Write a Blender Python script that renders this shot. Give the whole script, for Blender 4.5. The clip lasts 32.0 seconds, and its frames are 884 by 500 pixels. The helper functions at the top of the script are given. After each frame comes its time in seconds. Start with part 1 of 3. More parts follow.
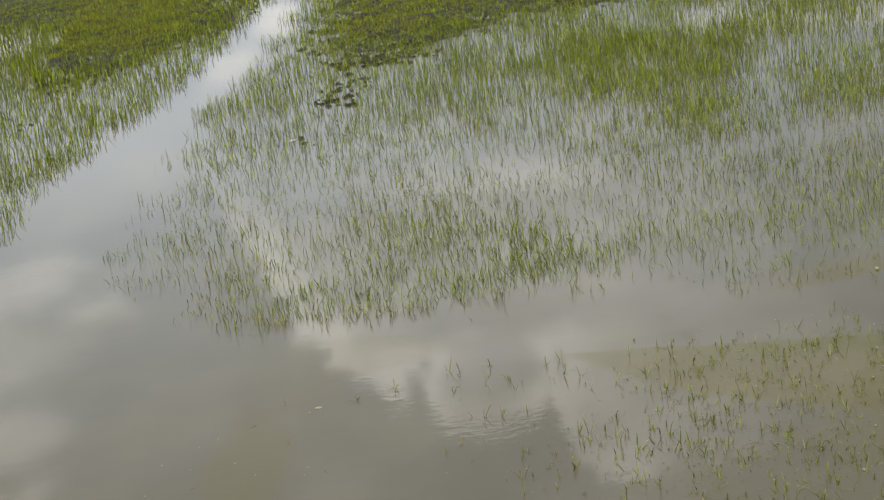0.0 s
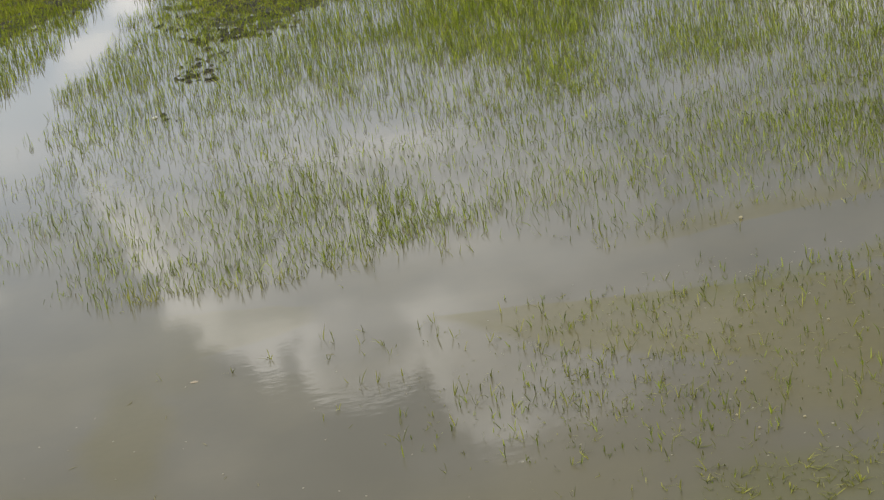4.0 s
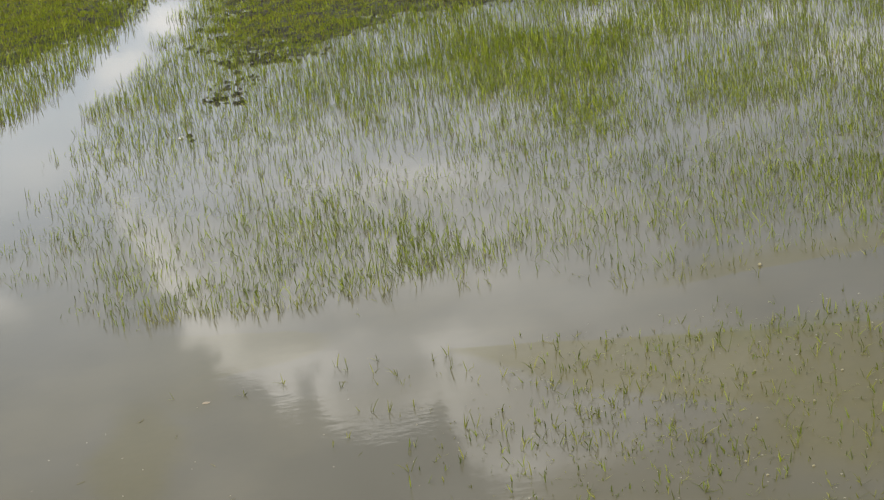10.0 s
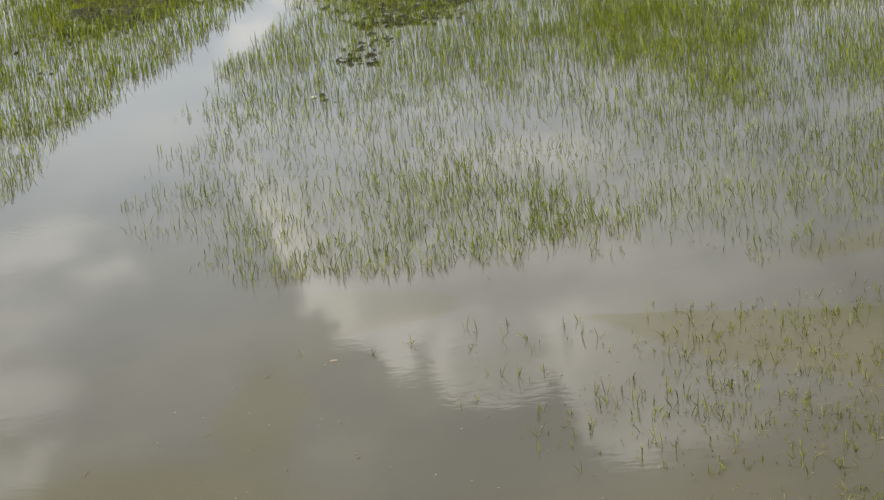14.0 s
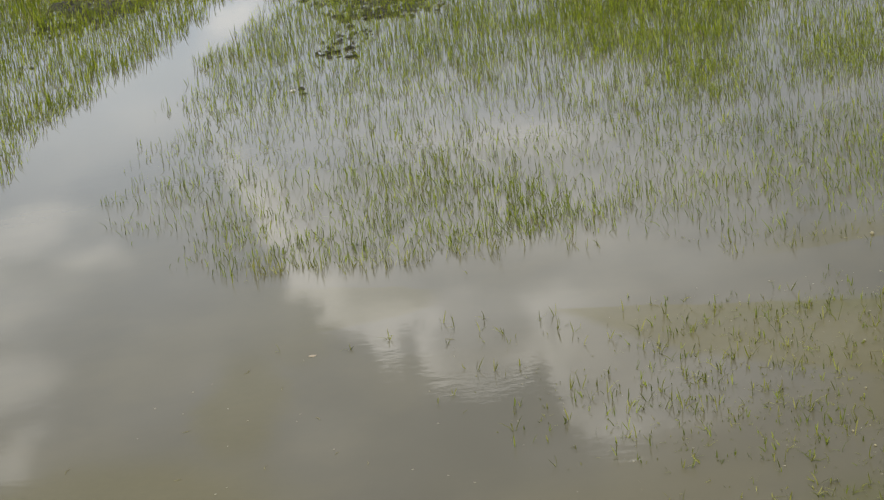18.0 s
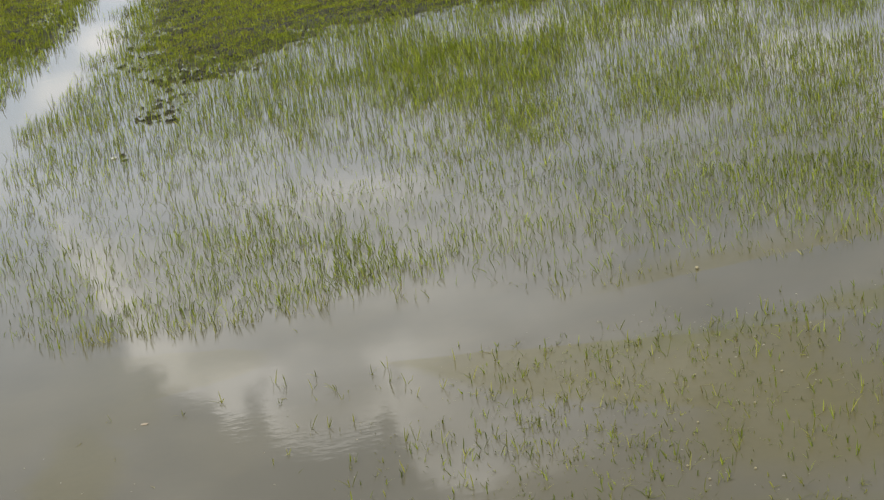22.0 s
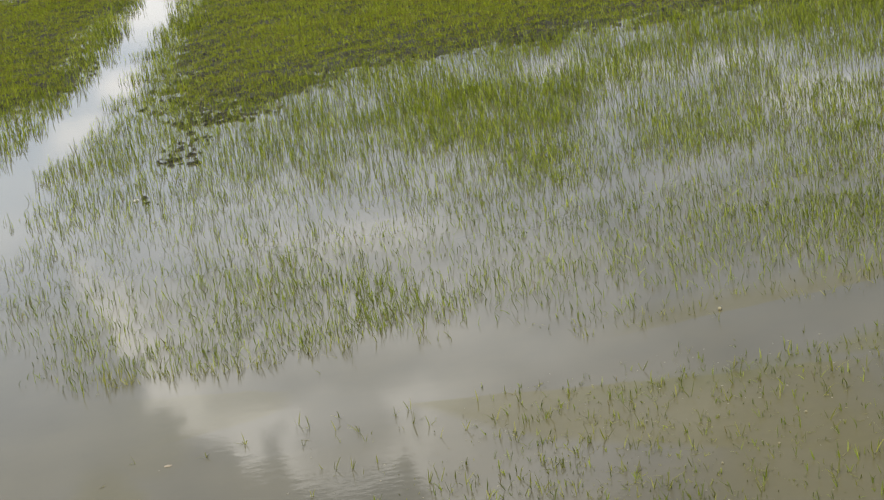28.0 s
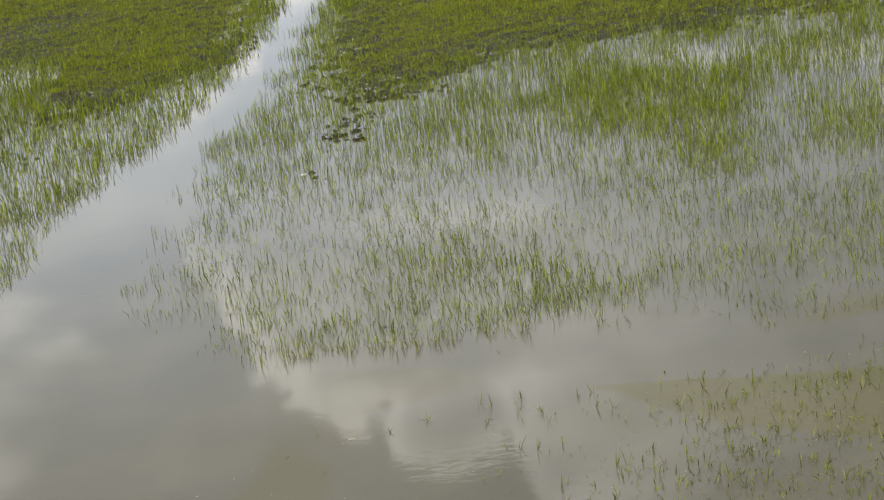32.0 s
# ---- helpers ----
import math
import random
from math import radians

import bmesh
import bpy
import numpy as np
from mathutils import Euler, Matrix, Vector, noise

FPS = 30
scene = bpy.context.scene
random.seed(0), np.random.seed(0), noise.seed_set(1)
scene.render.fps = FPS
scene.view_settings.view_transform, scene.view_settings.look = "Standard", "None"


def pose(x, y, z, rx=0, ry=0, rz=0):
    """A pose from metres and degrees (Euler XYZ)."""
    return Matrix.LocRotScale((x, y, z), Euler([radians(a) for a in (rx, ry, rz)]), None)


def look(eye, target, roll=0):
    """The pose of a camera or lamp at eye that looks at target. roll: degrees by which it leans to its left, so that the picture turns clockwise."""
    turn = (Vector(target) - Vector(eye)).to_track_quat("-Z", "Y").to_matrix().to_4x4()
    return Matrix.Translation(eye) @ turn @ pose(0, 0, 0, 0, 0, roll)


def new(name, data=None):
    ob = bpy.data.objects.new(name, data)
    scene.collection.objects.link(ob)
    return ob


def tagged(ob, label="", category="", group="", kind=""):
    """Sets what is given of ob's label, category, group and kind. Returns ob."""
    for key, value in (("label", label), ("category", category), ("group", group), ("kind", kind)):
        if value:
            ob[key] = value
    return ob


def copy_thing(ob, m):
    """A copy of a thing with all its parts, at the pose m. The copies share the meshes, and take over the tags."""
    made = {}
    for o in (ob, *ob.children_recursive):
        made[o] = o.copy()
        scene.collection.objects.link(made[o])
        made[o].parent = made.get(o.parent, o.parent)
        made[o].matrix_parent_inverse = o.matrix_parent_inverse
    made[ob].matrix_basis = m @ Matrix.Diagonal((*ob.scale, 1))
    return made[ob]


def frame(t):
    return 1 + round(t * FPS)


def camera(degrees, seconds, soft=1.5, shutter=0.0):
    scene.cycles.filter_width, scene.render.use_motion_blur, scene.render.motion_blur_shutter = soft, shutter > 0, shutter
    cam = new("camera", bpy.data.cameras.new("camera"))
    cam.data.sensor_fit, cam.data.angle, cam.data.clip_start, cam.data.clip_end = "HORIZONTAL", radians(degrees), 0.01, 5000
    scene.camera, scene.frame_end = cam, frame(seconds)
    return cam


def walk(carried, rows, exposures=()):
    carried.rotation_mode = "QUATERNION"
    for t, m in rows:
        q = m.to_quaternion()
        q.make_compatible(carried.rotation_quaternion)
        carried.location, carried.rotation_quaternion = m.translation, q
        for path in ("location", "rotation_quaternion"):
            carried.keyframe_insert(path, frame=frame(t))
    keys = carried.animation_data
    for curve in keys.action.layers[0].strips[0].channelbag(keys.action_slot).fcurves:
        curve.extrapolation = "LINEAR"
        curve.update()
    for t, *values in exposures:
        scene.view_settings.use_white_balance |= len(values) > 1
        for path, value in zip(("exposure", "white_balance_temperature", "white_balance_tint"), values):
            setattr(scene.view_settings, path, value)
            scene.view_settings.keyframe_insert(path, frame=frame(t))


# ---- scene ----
cam = camera(20.879, 32.0, soft=1.35)
# seconds, eye (m), yaw to the left, pitch, roll (degrees)
PATH = [
    (0, 0.016, 0.044, 5.009, 2.526, -16.692, -8.391),
    (0.5, 0.043, 0.040, 4.985, 2.037, -16.587, -8.509),
    (1, 0.054, 0.013, 4.980, 1.185, -16.872, -8.989),
    (1.5, 0.060, 0.008, 4.962, 0.727, -17.190, -9.516),
    (2, 0.059, 0.007, 4.955, 0.317, -17.571, -10.055),
    (2.5, 0.057, -0.022, 4.973, -0.056, -17.894, -10.396),
    (3, 0.044, -0.023, 4.987, -0.371, -18.095, -10.464),
    (3.5, 0.016, -0.025, 5.001, -0.635, -18.055, -10.345),
    (5.5, -0.009, -0.036, 5.004, 0.010, -17.316, -9.156),
    (6, -0.022, -0.054, 5.014, -0.038, -17.244, -8.743),
    (6.5, -0.019, -0.049, 5.017, 0.016, -17.145, -8.193),
    (7, -0.024, -0.063, 5.026, 0.034, -17.014, -8.044),
    (7.5, -0.026, -0.064, 5.017, 0.105, -16.840, -7.890),
    (8, -0.012, -0.056, 5.004, 0.171, -16.754, -7.744),
    (8.5, -0.015, -0.060, 5.001, 0.141, -16.796, -7.472),
    (9, -0.008, -0.067, 4.999, 0.086, -16.924, -6.910),
    (9.5, 0.011, -0.064, 5.006, 0.014, -17.003, -6.867),
    (10, 0.031, -0.051, 4.995, -0.191, -17.011, -7.584),
    (10.5, 0.040, -0.049, 4.991, -0.371, -16.978, -8.133),
    (11, 0.037, -0.041, 4.979, -0.434, -16.909, -8.422),
    (11.5, 0.037, -0.039, 4.968, -0.470, -16.787, -8.217),
    (12, -0.001, -0.043, 4.965, -0.326, -16.690, -7.782),
    (12.5, -0.131, -0.020, 4.938, 0.310, -16.825, -7.176),
    (13, -0.033, 0.035, 4.897, 1.929, -17.051, -6.898),
    (13.5, -0.035, 0.077, 4.910, 2.238, -17.210, -6.535),
    (14, -0.061, 0.089, 4.887, 2.869, -17.269, -6.589),
    (14.5, -0.042, 0.083, 4.892, 3.882, -17.513, -6.715),
    (16.5, -0.024, -0.066, 5.009, 3.418, -18.469, -6.013),
    (17, -0.046, -0.031, 5.001, 2.864, -18.182, -6.155),
    (17.5, -0.023, -0.022, 5.005, 2.736, -17.900, -6.513),
    (18, 0.003, -0.019, 4.991, 2.542, -17.695, -6.835),
    (18.5, 0.033, -0.028, 4.993, 2.266, -17.634, -7.050),
    (19, 0.053, -0.033, 4.991, 1.750, -17.534, -6.931),
    (19.5, 0.086, -0.006, 4.980, 0.784, -17.301, -7.180),
    (20, 0.087, -0.004, 4.978, 0.098, -17.158, -7.422),
    (20.5, 0.087, 0.002, 4.964, -0.509, -17.067, -7.636),
    (21, 0.067, 0.010, 4.963, -1.048, -17.057, -8.108),
    (21.5, 0.086, 0.021, 4.967, -1.302, -17.067, -8.646),
    (22, 0.078, 0.020, 4.970, -1.639, -16.939, -8.890),
    (22.5, 0.081, 0.027, 4.958, -1.947, -16.672, -8.899),
    (23, 0.069, 0.022, 4.957, -2.210, -16.608, -8.701),
    (23.5, 0.075, 0.029, 4.960, -2.432, -16.586, -8.586),
    (24, 0.053, 0.022, 4.958, -2.591, -16.507, -8.521),
    (24.5, 0.050, 0.006, 4.974, -2.495, -16.467, -8.585),
    (25, 0.047, 0.020, 4.965, -2.262, -16.380, -8.419),
    (25.5, 0.034, 0.030, 4.960, -2.070, -16.296, -8.246),
    (26, 0.033, 0.020, 4.972, -1.829, -16.208, -8.165),
    (26.5, 0.037, 0.034, 4.966, -1.521, -16.055, -8.202),
    (28.5, 0.049, 0.004, 4.972, -1.547, -15.859, -9.476),
    (29, 0.015, 0.008, 4.987, -1.851, -15.876, -9.917),
    (29.5, -0.038, -0.015, 4.990, -2.040, -15.730, -10.390),
    (30, -0.124, 0.005, 4.967, -1.964, -15.494, -10.224),
    (30.5, -0.211, -0.005, 4.958, -1.372, -15.400, -9.376),
    (31, -0.314, -0.005, 4.942, -0.797, -15.669, -9.074),
    (31.5, -0.352, 0.056, 4.967, 0.355, -15.872, -8.402),
    (32, -0.431, -0.002, 5.033, 1.399, -15.884, -7.964),
]


def aim(x, y, z, yaw, pitch, roll):
    a, b = radians(yaw), radians(pitch)
    ahead = Vector((-math.sin(a) * math.cos(b), math.cos(a) * math.cos(b), math.sin(b)))
    return look((x, y, z), Vector((x, y, z)) + ahead * 10, roll)


# the film darkens and brightens a little on the way
STOPS = [(0, -0.06), (3, -0.07), (7, 0.0), (12, 0.02), (14, -0.06), (18, -0.07), (20, -0.1), (22, -0.03), (24, 0.03), (26, 0.05), (30, 0.0), (32, -0.03)]
walk(cam, [(t, aim(*row)) for t, *row in PATH], STOPS)

# ---------------------------------------------------------------- light
SUN_EL, SUN_AZ = radians(44), radians(205)


def link(tree, a, b):
    tree.links.new(a, b)


def node(tree, kind, **values):
    n = tree.nodes.new(kind)
    for key, value in values.items():
        n.inputs[key.replace("_", " ")].default_value = value
    return n


def calc(tree, op, a, b=None, clamp=False):
    n = tree.nodes.new("ShaderNodeMath")
    n.operation, n.use_clamp = op, clamp
    for i, v in enumerate((a, b)):
        if v is None:
            continue
        if isinstance(v, (int, float)):
            n.inputs[i].default_value = v
        else:
            link(tree, v, n.inputs[i])
    return n.outputs[0]


def ramp(tree, value, low, high, to_low=0.0, to_high=1.0):
    n = tree.nodes.new("ShaderNodeMapRange")
    n.interpolation_type = "SMOOTHSTEP"
    link(tree, value, n.inputs["Value"])
    for key, v in (("From Min", low), ("From Max", high), ("To Min", to_low), ("To Max", to_high)):
        n.inputs[key].default_value = v
    return n.outputs[0]


def blend(tree, factor, a, b):
    n = tree.nodes.new("ShaderNodeMix")
    n.data_type = "RGBA"
    for i, v in ((0, factor), (6, a), (7, b)):
        if isinstance(v, (int, float)):
            n.inputs[i].default_value = v
        elif isinstance(v, tuple):
            n.inputs[i].default_value = (*v, 1) if len(v) == 3 else v
        else:
            link(tree, v, n.inputs[i])
    return n.outputs[2]


def noise_at(tree, vector, scale, detail=4.0, rough=0.55, out="Fac", dims="3D"):
    n = tree.nodes.new("ShaderNodeTexNoise")
    n.noise_dimensions = dims
    link(tree, vector, n.inputs["Vector"])
    n.inputs["Scale"].default_value, n.inputs["Detail"].default_value, n.inputs["Roughness"].default_value = scale, detail, rough
    return n.outputs[out]


def vec(tree, op, a, b):
    n = tree.nodes.new("ShaderNodeVectorMath")
    n.operation = op
    for i, v in enumerate((a, b)):
        if isinstance(v, tuple):
            n.inputs[i].default_value = v
        else:
            link(tree, v, n.inputs[i])
    return n.outputs["Value"] if op in ("LENGTH", "DOT_PRODUCT") else n.outputs["Vector"]


def patch(tree, p, cx, cy, rx, ry, soft):
    """1 inside an ellipse on the plane, 0 outside, with a soft rim."""
    d = vec(tree, "LENGTH", vec(tree, "MULTIPLY", vec(tree, "SUBTRACT", p, (cx, cy, 0)), (1 / rx, 1 / ry, 0)), (0, 0, 0))
    return ramp(tree, d, 1 + soft, 1 - soft)


def most(tree, values):
    out = values[0]
    for v in values[1:]:
        out = calc(tree, "MAXIMUM", out, v)
    return out


world = bpy.data.worlds.new("sky")
scene.world = world
world.use_nodes = True
wt = world.node_tree
wt.nodes.clear()
sky = wt.nodes.new("ShaderNodeTexSky")
sky.sky_type, sky.sun_disc, sky.sun_elevation, sky.sun_rotation = "NISHITA", False, SUN_EL, SUN_AZ
coord = wt.nodes.new("ShaderNodeTexCoord")
parts = wt.nodes.new("ShaderNodeSeparateXYZ")
link(wt, coord.outputs["Generated"], parts.inputs[0])
# a flat layer of cloud: the way to the sky met with a plane
up = calc(wt, "MAXIMUM", calc(wt, "ABSOLUTE", parts.outputs[2]), 0.04)
plane = wt.nodes.new("ShaderNodeCombineXYZ")
link(wt, calc(wt, "DIVIDE", calc(wt, "MULTIPLY", parts.outputs[0], 5.0), up), plane.inputs[0])
link(wt, calc(wt, "DIVIDE", calc(wt, "MULTIPLY", parts.outputs[1], 5.0), up), plane.inputs[1])
layer = plane.outputs[0]
wisps = noise_at(wt, layer, 2.6, 7.0, 0.66, "Color")
torn = vec(wt, "ADD", layer, vec(wt, "MULTIPLY", vec(wt, "SUBTRACT", wisps, (0.5, 0.5, 0.5)), (0.3, 0.55, 0)))
torn = vec(wt, "ADD", torn, (-0.15, 0, 0))
HEAPS = [  # the hanging lobes of the large cloud: x, y, half widths
    (-0.58, 14.0, 0.44, 1.15), (0.2, 13.3, 0.42, 1.4), (0.62, 13.1, 0.55, 1.15), (1.2, 13.5, 0.6, 1.1),
]
WISPS = [
    (-3.96, 17.2, 0.36, 0.7, 0.6, 0.7), (-3.2, 16.4, 0.2, 0.4, 0.7, 0.6), (-3.5, 14.0, 0.36, 0.5, 0.6, 0.7), (-3.25, 12.6, 0.18, 0.4, 0.6, 0.65), (-3.9, 15.2, 0.5, 1.0, 0.7, 0.5),
    (-2.93, 24.1, 0.3, 0.8, 0.5, 0.85), (-2.6, 26.3, 0.28, 0.95, 0.45, 1.0), (-2.3, 31.6, 0.7, 2.6, 0.4, 0.85), (-3.7, 20.6, 1.0, 1.6, 0.7, 0.3), (-2.94, 22.4, 0.3, 0.7, 0.7, 0.3),
]
FAR_CLOUDS = [
    (2.64, 22.9, 0.5, 0.55, 0.6, 0.7), (1.95, 23.5, 0.4, 0.4, 0.6, 0.7), (3.4, 22.5, 0.6, 0.5, 0.6, 0.6), (4.1, 20.5, 0.6, 0.9, 0.6, 0.75), (4.4, 18.5, 0.5, 0.7, 0.7, 0.55), (-0.2, 18.4, 0.8, 0.75, 0.8, 0.7),
    (-5.5, 27.2, 0.9, 1.3, 0.5, 0.6), (-4.5, 34.9, 1.0, 2.2, 0.5, 0.8),
]
fluff = noise_at(wt, vec(wt, "MULTIPLY", layer, (1.0, 0.7, 1.0)), 1.5, 7.0, 0.62, "Color")
ragged = vec(wt, "ADD", layer, vec(wt, "MULTIPLY", vec(wt, "SUBTRACT", fluff, (0.5, 0.5, 0.5)), (1.1, 2.2, 0)))
soft_ones = most(wt, [calc(wt, "MULTIPLY", patch(wt, ragged, *c[:5]), c[5]) for c in WISPS + FAR_CLOUDS])


def depth_in(tree, p, cx, cy, rx, ry):
    d = vec(tree, "LENGTH", vec(tree, "MULTIPLY", vec(tree, "SUBTRACT", p, (cx, cy, 0)), (1 / rx, 1 / ry, 0)), (0, 0, 0))
    return calc(tree, "SUBTRACT", 1.0, d)


low = wt.nodes.new("ShaderNodeSeparateXYZ")
link(wt, layer, low.inputs[0])
billow = noise_at(wt, vec(wt, "MULTIPLY", layer, (1.0, 0.62, 1.0)), 3.2, 8.0, 0.66)
loose_edge = wt.nodes.new("ShaderNodeSeparateXYZ")
link(wt, torn, loose_edge.inputs[0])
# the cloud's slanting side, cut off below and far away
slant = calc(wt, "ADD", calc(wt, "ADD", loose_edge.outputs[0], 1.93), calc(wt, "MULTIPLY", calc(wt, "SUBTRACT", loose_edge.outputs[1], 15.4), 0.25))
steep = calc(wt, "ADD", calc(wt, "ADD", loose_edge.outputs[0], 1.24), calc(wt, "MULTIPLY", calc(wt, "SUBTRACT", loose_edge.outputs[1], 13.7), 0.48))
slant = calc(wt, "MINIMUM", slant, steep)
tip = calc(wt, "MINIMUM", calc(wt, "MULTIPLY", calc(wt, "SUBTRACT", loose_edge.outputs[1], 13.62), 0.6), calc(wt, "SUBTRACT", -1.06, loose_edge.outputs[0]))
slant = calc(wt, "MINIMUM", slant, calc(wt, "MAXIMUM", tip, calc(wt, "MULTIPLY", calc(wt, "SUBTRACT", loose_edge.outputs[1], 14.05), 0.6)))
crest = calc(wt, "ADD", calc(wt, "MULTIPLY", calc(wt, "MAXIMUM", calc(wt, "ADD", loose_edge.outputs[0], 1.2), 0.0), 0.9), 20.6)
slant = calc(wt, "MINIMUM", slant, calc(wt, "MULTIPLY", calc(wt, "SUBTRACT", crest, loose_edge.outputs[1]), 0.4))
slant = calc(wt, "MINIMUM", slant, calc(wt, "MULTIPLY", calc(wt, "SUBTRACT", 1.6, loose_edge.outputs[0]), 0.6))
heap = calc(wt, "ADD", calc(wt, "MAXIMUM", slant, most(wt, [depth_in(wt, torn, *h) for h in HEAPS])), calc(wt, "MULTIPLY", calc(wt, "SUBTRACT", billow, 0.52), 0.7))
body = calc(wt, "MULTIPLY", ramp(wt, heap, -0.03, 0.1), ramp(wt, calc(wt, "SUBTRACT", loose_edge.outputs[1], calc(wt, "MULTIPLY", loose_edge.outputs[0], 1.1)), 10.2, 11.7))
lining = calc(wt, "MULTIPLY", ramp(wt, low.outputs[1], 21.0, 16.8, 0.1, 1.0), calc(wt, "MULTIPLY", ramp(wt, heap, 0.5, 0.06), ramp(wt, low.outputs[0], 1.1, -0.9)))
inner = noise_at(wt, layer, 1.3, 5.0, 0.55)
plain = calc(wt, "ADD", 0.36, calc(wt, "MULTIPLY", ramp(wt, inner, 0.35, 0.7), 0.3))
lit = calc(wt, "ADD", calc(wt, "MULTIPLY", lining, 0.68), calc(wt, "MULTIPLY", plain, ramp(wt, low.outputs[1], 18.6, 16.4, 0.25, 1.0)))
fading = ramp(wt, low.outputs[0], 2.2, 0.2, 0.25, 1.0)
bank = calc(wt, "MAXIMUM", soft_ones, calc(wt, "MULTIPLY", calc(wt, "MULTIPLY", body, lit), fading))
field = noise_at(wt, layer, 0.11, 5.0, 0.55)
near = patch(wt, layer, 0, 20, 8, 12, 0.25)
loose = calc(wt, "MULTIPLY", ramp(wt, field, 0.45, 0.7), calc(wt, "SUBTRACT", 1.0, near))
shade = ramp(wt, noise_at(wt, vec(wt, "MULTIPLY", layer, (1.0, 0.6, 1.0)), 1.1, 6.0, 0.6), 0.35, 0.75)
cover = calc(wt, "MAXIMUM", bank, loose)
thick = calc(wt, "ADD", calc(wt, "MULTIPLY", cover, 0.85), calc(wt, "MULTIPLY", shade, 0.22), True)
clear = blend(wt, ramp(wt, low.outputs[1], 10.5, 22.0), (0.63, 0.62, 0.612), (1.08, 1.2, 1.36))
clear = vec(wt, "SCALE", clear, (0, 0, 0))
clear.node.inputs["Scale"].default_value = 1.0
link(wt, ramp(wt, low.outputs[0], -4.0, 3.0, 1.36, 0.82), clear.node.inputs["Scale"])
veil = blend(wt, thick, clear, (2.1, 2.07, 2.02))
b_sky = wt.nodes.new("ShaderNodeBackground")
b_sky.inputs["Strength"].default_value = 0.1
link(wt, sky.outputs[0], b_sky.inputs["Color"])
b_cloud = wt.nodes.new("ShaderNodeBackground")
link(wt, veil, b_cloud.inputs["Color"])
both = wt.nodes.new("ShaderNodeMixShader")
link(wt, calc(wt, "ADD", calc(wt, "MULTIPLY", thick, 0.25), 0.75, True), both.inputs[0])
link(wt, b_sky.outputs[0], both.inputs[1])
link(wt, b_cloud.outputs[0], both.inputs[2])
out = wt.nodes.new("ShaderNodeOutputWorld")
link(wt, both.outputs[0], out.inputs["Surface"])

sun = bpy.data.lights.new("sun", "SUN")
sun.energy, sun.angle, sun.color = 3.0, radians(1.0), (1.0, 0.95, 0.86)
sun_ob = new("sun", sun)
way_to_sun = Vector((math.sin(SUN_AZ) * math.cos(SUN_EL), math.cos(SUN_AZ) * math.cos(SUN_EL), math.sin(SUN_EL)))
sun_ob.matrix_world = look(way_to_sun * 40, (0, 0, 0))


# ---------------------------------------------------------------- materials
def material(name, rough=0.7, spec=0.3):
    m = bpy.data.materials.new(name)
    m.use_nodes = True
    t = m.node_tree
    b = t.nodes["Principled BSDF"]
    b.inputs["Roughness"].default_value, b.inputs["Specular IOR Level"].default_value = rough, spec
    pos = t.nodes.new("ShaderNodeNewGeometry")
    return m, t, b, pos


def raise_by(t, b, height, distance, strength=1.0):
    n = t.nodes.new("ShaderNodeBump")
    n.inputs["Strength"].default_value, n.inputs["Distance"].default_value = strength, distance
    link(t, height, n.inputs["Height"])
    link(t, n.outputs[0], b.inputs["Normal"])


